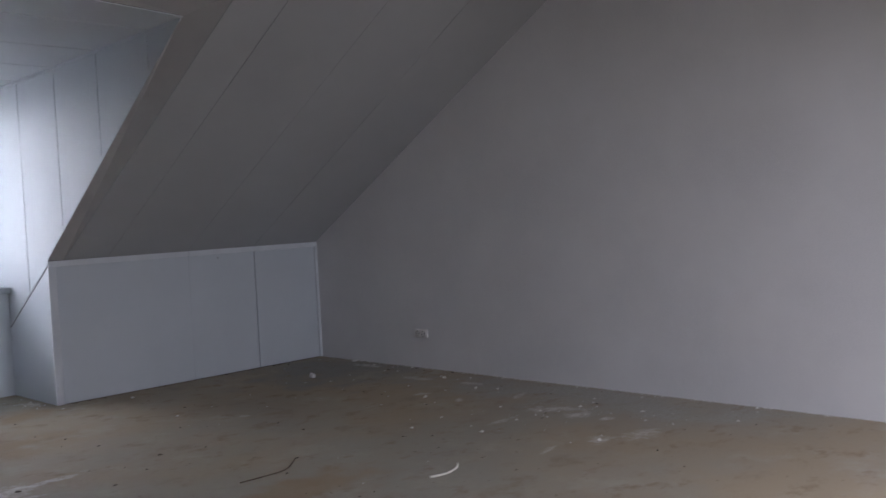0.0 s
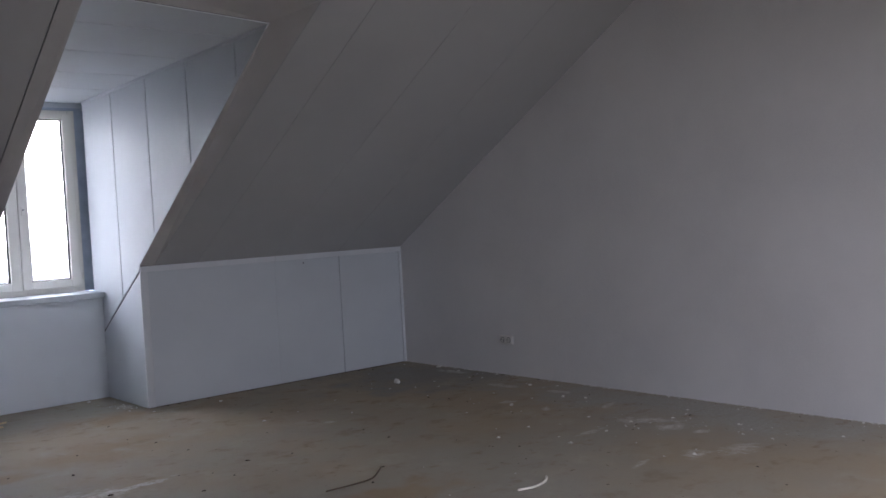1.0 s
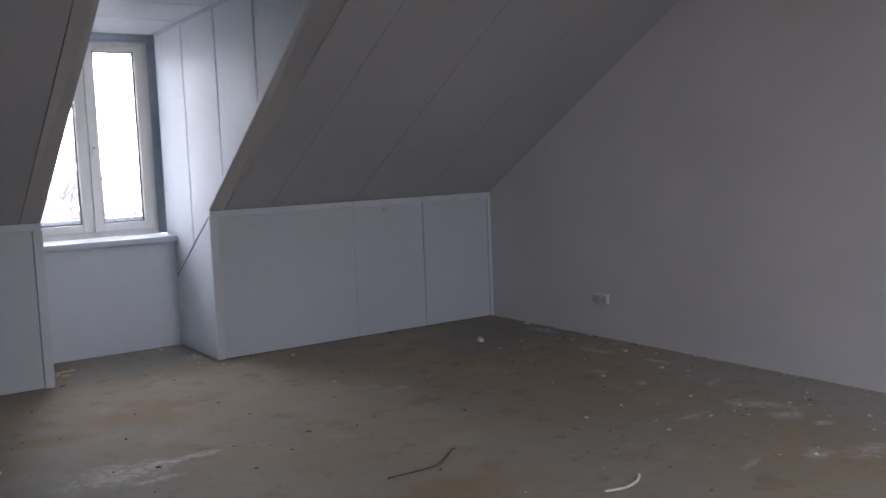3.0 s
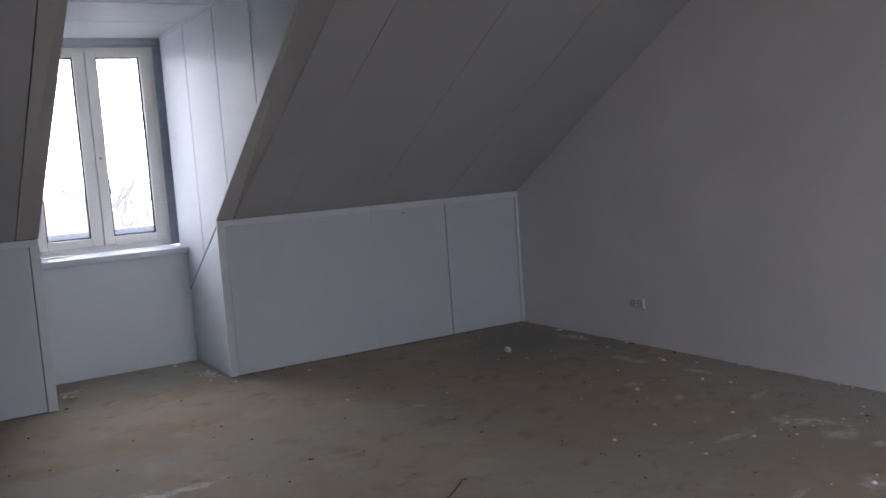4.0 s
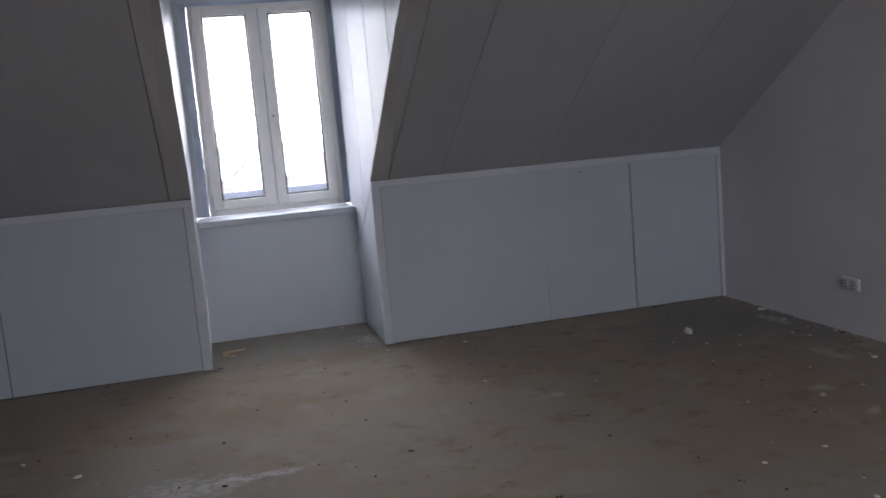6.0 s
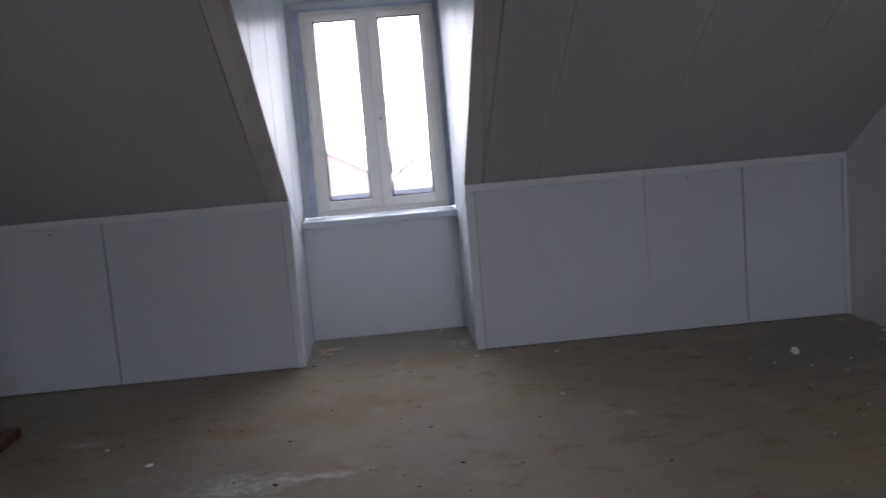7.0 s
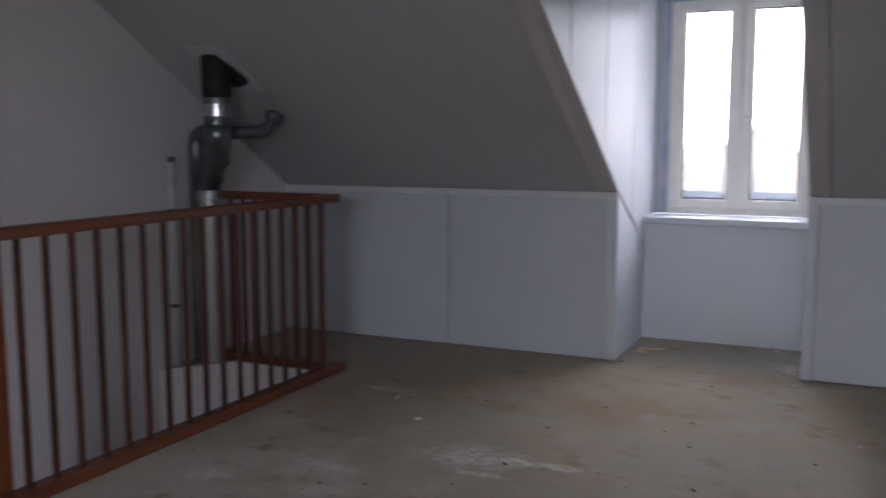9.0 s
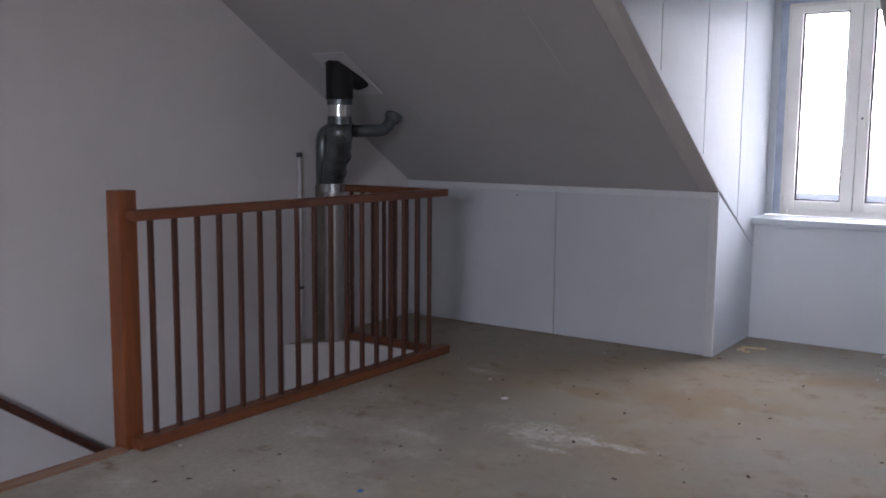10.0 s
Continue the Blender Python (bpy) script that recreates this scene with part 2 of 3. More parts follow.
    tree.links.new(mid, mr.inputs["Value"])
    tree.links.new(mr.outputs["Result"], bsdf.inputs["Roughness"])
    hgt = tree.nodes.new("ShaderNodeMath")
    hgt.operation = "ADD"
    tree.links.new(fine, hgt.inputs[0])
    tree.links.new(grit, hgt.inputs[1])
    bump(tree, bsdf, hgt.outputs["Value"], 0.3, 0.003)
    return m


SCREED = floor_material()


# ---- mesh helpers ----
def link_mesh(name, bm, material, parent=None, label="", smooth=False):
    me = bpy.data.meshes.new(name)
    bmesh.ops.recalc_face_normals(bm, faces=bm.faces)
    bm.to_mesh(me)
    bm.free()
    me.materials.append(material)
    if smooth:
        for p in me.polygons:
            p.use_smooth = True
    ob = new(name, me)
    if parent is not None:
        ob.parent = parent
    if label:
        ob["label"] = label
    return ob


def part(name, bm, material, parent, label="", smooth=False):
    return link_mesh(name, bm, material, parent, label, smooth)


def box(bm, x0, x1, y0, y1, z0, z1, m=None, bevel=0.0):
    r = bmesh.ops.create_cube(bm, size=1.0)
    vs = r["verts"]
    t = Matrix.LocRotScale(((x0 + x1) / 2, (y0 + y1) / 2, (z0 + z1) / 2), None, (x1 - x0, y1 - y0, z1 - z0))
    bmesh.ops.transform(bm, matrix=(m @ t if m is not None else t), verts=vs)
    if bevel > 0:
        es = list({e for v in vs for e in v.link_edges})
        bmesh.ops.bevel(bm, geom=es, offset=bevel, segments=2, profile=0.5, affect="EDGES")
    return bm


def prism(bm, outline, a, b, axis="x", m=None, bevel=0.0):
    """Extrudes an outline along an axis from a to b."""
    def at(p, k):
        v = {"x": (k, p[0], p[1]), "y": (p[0], k, p[1]), "z": (p[0], p[1], k)}[axis]
        v = Vector(v)
        return m @ v if m is not None else v
    lo = [bm.verts.new(at(p, a)) for p in outline]
    hi = [bm.verts.new(at(p, b)) for p in outline]
    n = len(outline)
    bm.faces.new(lo)
    bm.faces.new(hi)
    for i in range(n):
        bm.faces.new((lo[i], lo[(i + 1) % n], hi[(i + 1) % n], hi[i]))
    if bevel > 0:
        es = list({e for v in lo + hi for e in v.link_edges})
        bmesh.ops.bevel(bm, geom=es, offset=bevel, segments=1, affect="EDGES")
    return bm


def one_box(*args, **kw):
    return box(bmesh.new(), *args, **kw)


def tube(bm, points, radii, sides=20, cap=True):
    """A round tube along points."""
    pts = [Vector(p) for p in points]
    if not hasattr(radii, "__len__"):
        radii = [radii] * len(pts)
    rings, side = [], None
    for i, p in enumerate(pts):
        d = (pts[min(i + 1, len(pts) - 1)] - pts[max(i - 1, 0)]).normalized()
        if side is None:
            side = d.orthogonal().normalized()
        side = (side - d * side.dot(d)).normalized()
        up = d.cross(side)
        rings.append([bm.verts.new(p + radii[i] * (math.cos(a) * side + math.sin(a) * up)) for a in (2 * math.pi * k / sides for k in range(sides))])
    for r0, r1 in zip(rings, rings[1:]):
        for k in range(sides):
            bm.faces.new((r0[k], r0[(k + 1) % sides], r1[(k + 1) % sides], r1[k]))
    if cap:
        bm.faces.new(rings[0])
        bm.faces.new(rings[-1])
    return bm


def bend(a, corner, b, radius, n=8):
    """Points of a path a - corner - b with a rounded corner."""
    a, c, b = Vector(a), Vector(corner), Vector(b)
    p, q = c + (a - c).normalized() * radius, c + (b - c).normalized() * radius
    return [a] + [(1 - k) ** 2 * p + 2 * k * (1 - k) * c + k * k * q for k in (i / n for i in range(n + 1))] + [b]


def empty(name, place=(0, 0, 0)):
    ob = new(name)
    ob.location = place
    return ob


# ---- plan ----
WEST, EAST = -2.31, 3.335
KNEE = 1.0                      # knee wall height
RISE = 0.605                    # roof rise per metre
RIDGE_Y = -4.4
RIDGE_Z = KNEE - RISE * RIDGE_Y
DL, DR = -0.012, 1.02            # dormer opening
NOOK = 0.724                    # dormer front wall
HEAD_Z = 2.310                  # dormer ceiling at the room side
HEAD_Y = -(HEAD_Z - KNEE) / RISE
EDGE = {1: 0.685, -1: 0.625}     # rise of the cheeks' lower edges, set back behind the slope
COS = 1 / math.sqrt(1 + RISE * RISE)
SIN = RISE * COS
SLOPE_M = Matrix(((1, 0, 0, 0), (0, -COS, -SIN, 0), (0, SIN, -COS, KNEE), (0, 0, 0, 1)))
TURN = Matrix.Translation((0.5125, RIDGE_Y, 0)) @ Matrix.Rotation(math.pi, 4, "Z") @ Matrix.Translation((-0.5125, -RIDGE_Y, 0))
SAME = Matrix.Identity(4)
BACK_Y = 2 * RIDGE_Y


# stairwell opening in the floor
RAIL_A, RAIL_B = Vector((-1.395, -3.05, 0)), Vector((-1.375, -0.875, 0))
HOLE = [(-2.32, -4.45), (-1.49, -4.45), (-1.49, -3.05), (-1.40, -3.04), (-1.388, -0.925), (-2.05, -0.935), (-2.32, -1.28)]


def build_floor():
    outer = [(WEST - 0.1, BACK_Y - 0.8), (EAST + 0.1, BACK_Y - 0.8), (EAST + 0.1, 0.8), (WEST - 0.1, 0.8)]
    bm = bmesh.new()
    es = []
    for loop in (outer, HOLE):
        vs = [bm.verts.new((x, y, 0)) for x, y in loop]
        es += [bm.edges.new((vs[i], vs[(i + 1) % len(vs)])) for i in range(len(vs))]
    bmesh.ops.triangle_fill(bm, use_beauty=True, edges=es)
    r = bmesh.ops.extrude_face_region(bm, geom=list(bm.faces))
    bmesh.ops.translate(bm, vec=(0, 0, -0.22), verts=[v for v in r["geom"] if isinstance(v, bmesh.types.BMVert)])
    ob = link_mesh("floor", bm, SCREED)
    tagged(ob, "bare brown-grey screed floor, stained and dusty", "floor", kind="structure")


def gable(name, x0, x1, z0, label):
    out = [(0.12, z0), (0.12, KNEE - 0.02), (RIDGE_Y, RIDGE_Z + 0.06), (BACK_Y - 0.12, KNEE - 0.02), (BACK_Y - 0.12, z0)]
    ob = link_mesh(name, prism(bmesh.new(), out, x0, x1), PLASTER)
    tagged(ob, label, "wall", kind="structure")


def stairwell():
    bm = bmesh.new()
    n = len(HOLE)
    area = sum(HOLE[i][0] * HOLE[(i + 1) % n][1] - HOLE[(i + 1) % n][0] * HOLE[i][1] for i in range(n))
    for i in range(n - 1):
        a, b = Vector((*HOLE[i], 0)), Vector((*HOLE[i + 1], 0))
        d = (b - a).normalized()
        o = Vector((d.y, -d.x, 0)) * (1 if area > 0 else -1)
        q = [a - o * 0.012, b - o * 0.012, b - o * 0.001, a - o * 0.001]
        prism(bm, [(p.x, p.y) for p in q], -2.75, -0.004 if i in (4, 5) else -0.035, "z")
    tagged(link_mesh("stairwell_wall", bm, SHAFT), "white plastered walls of the stairwell", "wall", kind="structure")
    bm = one_box(-2.6, -1.1, -4.7, -0.6, -2.85, -2.75)
    tagged(link_mesh("stairwell_floor", bm, RAWWOOD), "wooden floor of the storey below", "floor", kind="structure")


def knee_wall(name, m, joints, label):
    """Both halves of one knee wall: backing, panels, top trim and upright corner trims."""
    bm = bmesh.new()
    for x0, x1 in ((WEST - 0.02, DL - 0.016), (DR + 0.016, EAST + 0.02)):
        box(bm, x0, x1, 0.014, 0.12, -0.01, KNEE + 0.03, m)
    wall = link_mesh(name, bm, JOINT)
    tagged(wall, label, "wall", kind="structure")
    def gap(x):
        return 0.0006 if x in (2.09, -1.66) else 0.003 if x in (-1.09, 2.69) else 0.0025
    for x0, x1 in joints:
        part("panel", one_box(x0 + gap(x0), x1 - gap(x1), 0.0, 0.013, 0.005, KNEE - 0.046, m, bevel=0.0015), PANEL, wall)
    for x0, x1 in ((WEST + 0.001, -1.09), (-1.088, DL - 0.002), (DR + 0.002, 2.094), (2.097, EAST - 0.001)):
        part("top_trim", one_box(x0, x1, -0.006, 0.013, KNEE - 0.045, KNEE - 0.004, m, bevel=0.002), TRIM, wall)
    for x0, x1 in ((DL - 0.05, DL + 0.004), (DR - 0.004, DR + 0.05), (EAST - 0.028, EAST - 0.001)):
        part("corner_trim", one_box(x0, x1, -0.007, 0.012, 0.003, KNEE - 0.0455, m, bevel=0.002), TRIM, wall)
    for x, z in ((2.35, 0.925), (-1.386, 0.921)):
        hole = tube(bmesh.new(), [m @ Vector((x, -0.0006, z)), m @ Vector((x, 0.002, z))], 0.006, 10)
        part("screw_hole", hole, DARKHOLE, wall)
    return wall


def edge_y(out):
    return -(HEAD_Z - KNEE) / EDGE[out]


def slope_ceiling(name, m):
    top = -RIDGE_Y / COS + 0.01
    head = -HEAD_Y / COS
    cols = [(WEST - 0.02, -1.66), (-1.66, -1.09), (-1.09, -0.49), (-0.49, -0.13)]
    cols += [(1.13, 1.45), (1.45, 2.09), (2.09, 2.69), (2.69, EAST + 0.02)]
    bm = bmesh.new()
    for x0, x1 in cols:
        g = 0.0011 if x0 > 0 else 0.0003
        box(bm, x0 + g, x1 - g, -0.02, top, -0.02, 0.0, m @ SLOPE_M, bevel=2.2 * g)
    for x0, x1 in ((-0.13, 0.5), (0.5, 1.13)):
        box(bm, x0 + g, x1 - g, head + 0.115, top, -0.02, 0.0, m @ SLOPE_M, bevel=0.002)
    # splayed facing boards round the dormer opening
    rim = head + 0.11
    away = Vector((0, SIN, COS)) * 0.015

    def at(x, v):
        return SLOPE_M @ Vector((x, v, 0.002))
    west0, west1 = Vector((DL, -0.002, KNEE + 0.002)), Vector((DL, edge_y(-1), HEAD_Z))
    east0, east1 = Vector((DR, -0.002, KNEE + 0.002)), Vector((DR, edge_y(1), HEAD_Z))
    for quad in ((at(-0.1255, -0.004), at(-0.1255, rim), west1, west0), (at(1.1255, -0.004), at(1.1255, rim), east1, east0), (at(-0.1255, rim), at(1.1255, rim), east1, west1)):
        near = [bm.verts.new(m @ p) for p in quad]
        far = [bm.verts.new(m @ (p + away)) for p in quad]
        bm.faces.new(near).material_index = 1
        bm.faces.new(far)
        for i in range(4):
            j = (i + 1) % 4
            bm.faces.new((near[i], near[j], far[j], far[i]))
    # roof deck behind
    for x0, x1, v0 in ((WEST - 0.15, -0.128, -0.25), (1.128, EAST + 0.15, -0.25), (-0.128, 1.128, rim)):
        box(bm, x0, x1, v0, top + 0.08, -0.16, -0.022, m @ SLOPE_M)
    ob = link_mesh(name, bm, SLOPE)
    ob.data.materials.append(FACING)
    tagged(ob, "sloping attic ceiling of wide matt white boards", "ceiling", kind="structure")


def line_z(y, out):
    """Height of a cheek's lower edge."""
    return KNEE - EDGE[out] * y


def head_z(y):
    return HEAD_Z - 0.017 * (y - HEAD_Y)


def dormer_side(name, m, x, out, cuts, diag, end, deep, slit):
    """One cheek of the dormer: backing, upright glossy panels and the plain panel under the slanting joint."""
    edge = edge_y(out)
    a, b = sorted((x + out * 0.035, x + out * 0.13))
    back = [(0.03, -0.01), (end + 0.01, -0.01), (end + 0.01, 2.42), (edge, 2.46), (edge, HEAD_Z + 0.03), (0.0, KNEE + 0.03), (0.03, KNEE + 0.03)]
    wall = link_mesh(name, prism(bmesh.new(), back, a, b, "x", m), JOINT)
    tagged(wall, "dormer cheek clad in glossy white panels", "wall", kind="structure")
    a, b = sorted((x + out * deep, x + out * 0.16))
    part("reveal", one_box(a, b, end + 0.011, 1.15, -0.01, 2.42, m), GREYSTRIP, wall, "bare grey-blue window reveal")
    p, q = sorted((x, x + out * 0.007))
    if out < 0:
        part("jamb_board", one_box(x - 0.012, x + 0.040, end + 0.014, end + 0.03, 0.816, 2.24, m, bevel=0.003), GLOSS, wall, "narrow white jamb board")
    edges = [end] + list(cuts) + [edge + 0.004]
    for y1, y0 in zip(edges, edges[1:]):
        y1, y0 = y1 - 0.0065, y0 + 0.0065

        def foot(y):
            return line_z(y, out) + 0.0035 if y <= 0 else max(diag[0] - diag[1] * y, diag[0] - diag[1] * NOOK) + slit
        o = [(y0, foot(y0))]
        if y0 < 0 < y1:
            o += [(0.0, foot(0.0)), (0.002, foot(0.002))]
        if y0 < NOOK < y1:
            o += [(NOOK, foot(NOOK))]
        o += [(y1, foot(y1)), (y1, head_z(y1) - 0.004)]
        if foot(y0) + 0.02 < head_z(y0):
            o += [(y0, head_z(y0) - 0.004)]
        part("panel", prism(bmesh.new(), o, p, q, "x", m), GLOSS, wall)
    low = [(0.013, 0.003), (NOOK + 0.03, 0.003), (NOOK + 0.03, diag[0] - diag[1] * (NOOK + 0.03) - slit), (0.013, min(diag[0] - diag[1] * 0.013, 0.985) - slit)]
    part("lower_panel", prism(bmesh.new(), low, p, q, "x", m), PANEL, wall)
    s0, s1 = sorted((x - out * 0.005, x + out * 0.003))
    cove = [(edge + 0.03, head_z(edge) - 0.022), (end - 0.005, head_z(end) - 0.022), (end - 0.005, head_z(end) - 0.002), (edge + 0.01, head_z(edge) - 0.002)]
    part("top_trim", prism(bmesh.new(), cove, s0, s1, "x", m), GLOSS, wall)
    s0, s1 = sorted((x - out * 0.002, x + out * 0.003))
    strip = [(0.004, line_z(0.004, out) + 0.004), (edge + 0.05, line_z(edge + 0.05, out) + 0.004), (edge + 0.05, line_z(edge + 0.05, out) + 0.034), (0.004, line_z(0.004, out) + 0.034)]
    part("edge_strip", prism(bmesh.new(), strip, s0, s1, "x", m), GLOSS, wall)
    return wall


def dormer(m):
    dormer_side("dormer_wall_east", m, DR, 1, (0.33, -0.28, -0.89, -1.52), (0.967, 0.629), 0.90, 0.05, 0.009)
    dormer_side("dormer_wall_west", m, DL, -1, (0.37, -0.30, -0.97, -1.60), (1.010, 0.547), 0.975, 0.02, 0.0045)
    bm = bmesh.new()
    cuts = [0.995, 0.34, -0.25, -0.88, -1.54]
    for y1, y0 in zip(cuts, cuts[1:]):
        y1, y0 = y1 - 0.0065, y0 + 0.0065
        prism(bm, [(y0, head_z(y0)), (y1, head_z(y1)), (y1, head_z(y1) + 0.006), (y0, head_z(y0) + 0.006)], DL - 0.012, DR + 0.012, "x", m)
    prism(bm, [(DL - 0.012, edge_y(-1) + 0.002), (DR + 0.012, edge_y(1) + 0.002), (DR + 0.012, -1.5465), (DL - 0.012, -1.5465)], HEAD_Z - 0.008, HEAD_Z - 0.002, "z", m)
    ceil = link_mesh("dormer_ceiling", bm, GLOSS)
    tagged(ceil, "dormer ceiling of glossy white boards with dark joints", "ceiling", kind="structure")
    bm = prism(bmesh.new(), [(HEAD_Y + 0.03, head_z(HEAD_Y) + 0.04), (1.15, head_z(1.15) + 0.035), (1.15, head_z(1.15) + 0.15), (HEAD_Y + 0.03, head_z(HEAD_Y) + 0.15)], DL - 0.16, DR + 0.16, "x", m)
    tagged(link_mesh("dormer_roof", bm, JOINT), "dark backing of the dormer roof", "roof", kind="structure")
    # the brighter light in the nook is put into this panel's colour
    wall = link_mesh("dormer_front_wall", one_box(DL + 0.002, DR - 0.002, NOOK + 0.002, NOOK + 0.4, 0.002, 0.758, m), LITPANEL)
    tagged(wall, "plain white panel below the dormer window", "wall", kind="structure")
    bm = one_box(DL - 0.08, DR + 0.08, 1.0, 1.12, 2.207, 2.36, m)
    tagged(link_mesh("window_head", bm, TRIM), "white boxed head above the dormer window", "wall", kind="structure")
    window(m)


def window(m):
    w = empty("window_1")
    tagged(w, "cream two-leaf casement window, shut, in the dormer", "window", kind="structure")
    x0, x1, z0, z1 = 0.076, 0.992, 0.807, 2.205
    fr = bmesh.new()
    box(fr, x0, x0 + 0.05, 1.0, 1.075, z0, z1, m, bevel=0.004)
    box(fr, x1 - 0.05, x1, 1.0, 1.075, z0, z1, m, bevel=0.004)
    box(fr, x0 + 0.05, x1 - 0.05, 1.002, 1.075, z0, z0 + 0.045, m, bevel=0.004)
    box(fr, x0 + 0.05, x1 - 0.05, 1.002, 1.075, z1 - 0.04, z1, m, bevel=0.004)
    box(fr, 0.505, 0.562, 1.047, 1.076, z0 + 0.045, z1 - 0.04, m)
    part("window_frame", fr, FRAME, w)
    for a, b in ((DL - 0.019, x0 - 0.002), (x1 + 0.002, DR + 0.049)):
        part("jamb_strip", one_box(a, b, 1.012, 1.075, z0, z1, m), GREYSTRIP, w, "grey-blue bare jamb strip")
    sill = bmesh.new()
    box(sill, DL + 0.003, DR - 0.003, NOOK - 0.058, 1.03, 0.760, 0.805, m, bevel=0.006)
    part("window_sill", sill, PANEL, w, "white painted window sill")
    part("seal_strip", one_box(x0 - 0.05, x1 + 0.05, 0.985, 0.999, z1 - 0.008, z1 + 0.012, m, bevel=0.004), GREYSTRIP, w, "rough grey sealing strip")
    mid = 0.533
    for a, b, pa, pb in ((0.104, mid - 0.002, 0.168, 0.455), (mid + 0.002, 0.962, 0.602, 0.894)):
        s0, s1, g0, g1 = 0.848, 2.172, 0.908, 2.130
        sash = bmesh.new()
        box(sash, a, pa, 0.985, 1.045, s0, s1, m, bevel=0.004)
        box(sash, pb, b, 0.985, 1.045, s0, s1, m, bevel=0.004)
        box(sash, pa, pb, 0.986, 1.044, s0, g0, m, bevel=0.004)
        box(sash, pa, pb, 0.986, 1.044, g1, s1, m, bevel=0.004)
        leaf = part("sash", sash, FRAME, w)
        bead = bmesh.new()
        for c in ((pa - 0.001, pa + 0.012, g0, g1), (pb - 0.012, pb + 0.001, g0, g1)):
            box(bead, c[0], c[1], 1.008, 1.018, c[2], c[3], m)
        for c in ((g0 - 0.001, g0 + 0.010), (g1 - 0.010, g1 + 0.001)):
            box(bead, pa + 0.012, pb - 0.012, 1.008, 1.018, c[0], c[1], m)
        part("glazing_bead", bead, JOINT, leaf, "dark rubber glazing bead")
        pane = part("pane", one_box(pa - 0.004, pb + 0.004, 1.020, 1.025, g0 - 0.004, g1 + 0.004, m), GLASS, leaf)
        pane.visible_shadow = False
    plate = part("handle_plate", one_box(0.552, 0.578, 0.974, 0.986, 1.405, 1.475, m, bevel=0.004), FRAME, w, "white plate of the missing handle")
    part("spindle_hole", one_box(0.560, 0.570, 0.972, 0.9745, 1.442, 1.454, m), DARKHOLE, plate)
    for z in (0.93, 1.46, 2.09):
        for x in (0.094, 0.977):
            part("hinge", tube(bmesh.new(), [m @ Vector((x, 0.99, z - 0.03)), m @ Vector((x, 0.99, z + 0.03))], 0.008, 10), FRAME, w)


def south_side():
    """The eaves behind the camera: a knee wall, the slope and its roof window."""
    bm = box(bmesh.new(), WEST - 0.02, EAST + 0.02, 0.014, 0.12, -0.01, KNEE + 0.03, TURN)
    wall = tagged(link_mesh("wall_south", bm, JOINT), "low white-panelled knee wall on the opposite eaves", "wall", kind="structure")
    for i in range(8):
        w = (EAST - WEST) / 8
        part("panel", one_box(WEST + i * w + 0.002, WEST + (i + 1) * w - 0.002, 0.0, 0.013, 0.004, KNEE - 0.046, TURN, bevel=0.0015), PANEL, wall)
    part("top_trim", one_box(WEST + 0.001, EAST - 0.001, -0.006, 0.013, KNEE - 0.045, KNEE - 0.004, TURN, bevel=0.002), TRIM, wall)
    m = TURN @ SLOPE_M
    top = -RIDGE_Y / COS + 0.01
    cx, v0, v1 = 1.025 - SKYLIGHT[0], SKYLIGHT[1], SKYLIGHT[2]
    x0, x1 = cx - 0.60, cx + 0.60
    bm = bmesh.new()
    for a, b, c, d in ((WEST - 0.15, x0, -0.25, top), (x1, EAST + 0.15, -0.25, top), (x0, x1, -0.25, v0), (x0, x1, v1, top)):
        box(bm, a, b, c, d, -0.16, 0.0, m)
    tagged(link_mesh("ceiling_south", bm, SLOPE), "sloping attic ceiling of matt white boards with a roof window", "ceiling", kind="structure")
    w = tagged(empty("window_2"), "white roof window in the opposite slope", "window", kind="structure")
    fr = bmesh.new()
    for a, b, c, d in ((x0 + 0.001, x0 + 0.04, v0 + 0.001, v1 - 0.001), (x1 - 0.04, x1 - 0.001, v0 + 0.001, v1 - 0.001), (x0 + 0.04, x1 - 0.04, v0 + 0.001, v0 + 0.04), (x0 + 0.04, x1 - 0.04, v1 - 0.04, v1 - 0.001)):
        box(fr, a, b, c, d, -0.17, -0.05, m, bevel=0.003)
    part("window_frame", fr, FRAME, w)
    pane = part("pane", one_box(x0 + 0.041, x1 - 0.041, v0 + 0.041, v1 - 0.041, -0.13, -0.125, m), GLASS, w)
    pane.visible_shadow = False


# ---- structure ----
build_floor()
gable("wall_east", EAST, EAST + 0.15, -0.1, "grey-white painted gable wall")
gable("wall_west", WEST - 0.15, WEST, -2.8, "grey-white painted gable wall beside the stairwell")
stairwell()
FRONT_PANELS = [(WEST + 0.002, -1.66), (-1.66, -1.09), (-1.09, DL - 0.051), (DR + 0.051, 2.09), (2.09, 2.69), (2.69, EAST - 0.029)]
knee_wall("wall_north", SAME, FRONT_PANELS, "low white-panelled knee wall either side of the dormer")
south_side()
slope_ceiling("ceiling_north", SAME)
dormer(SAME)


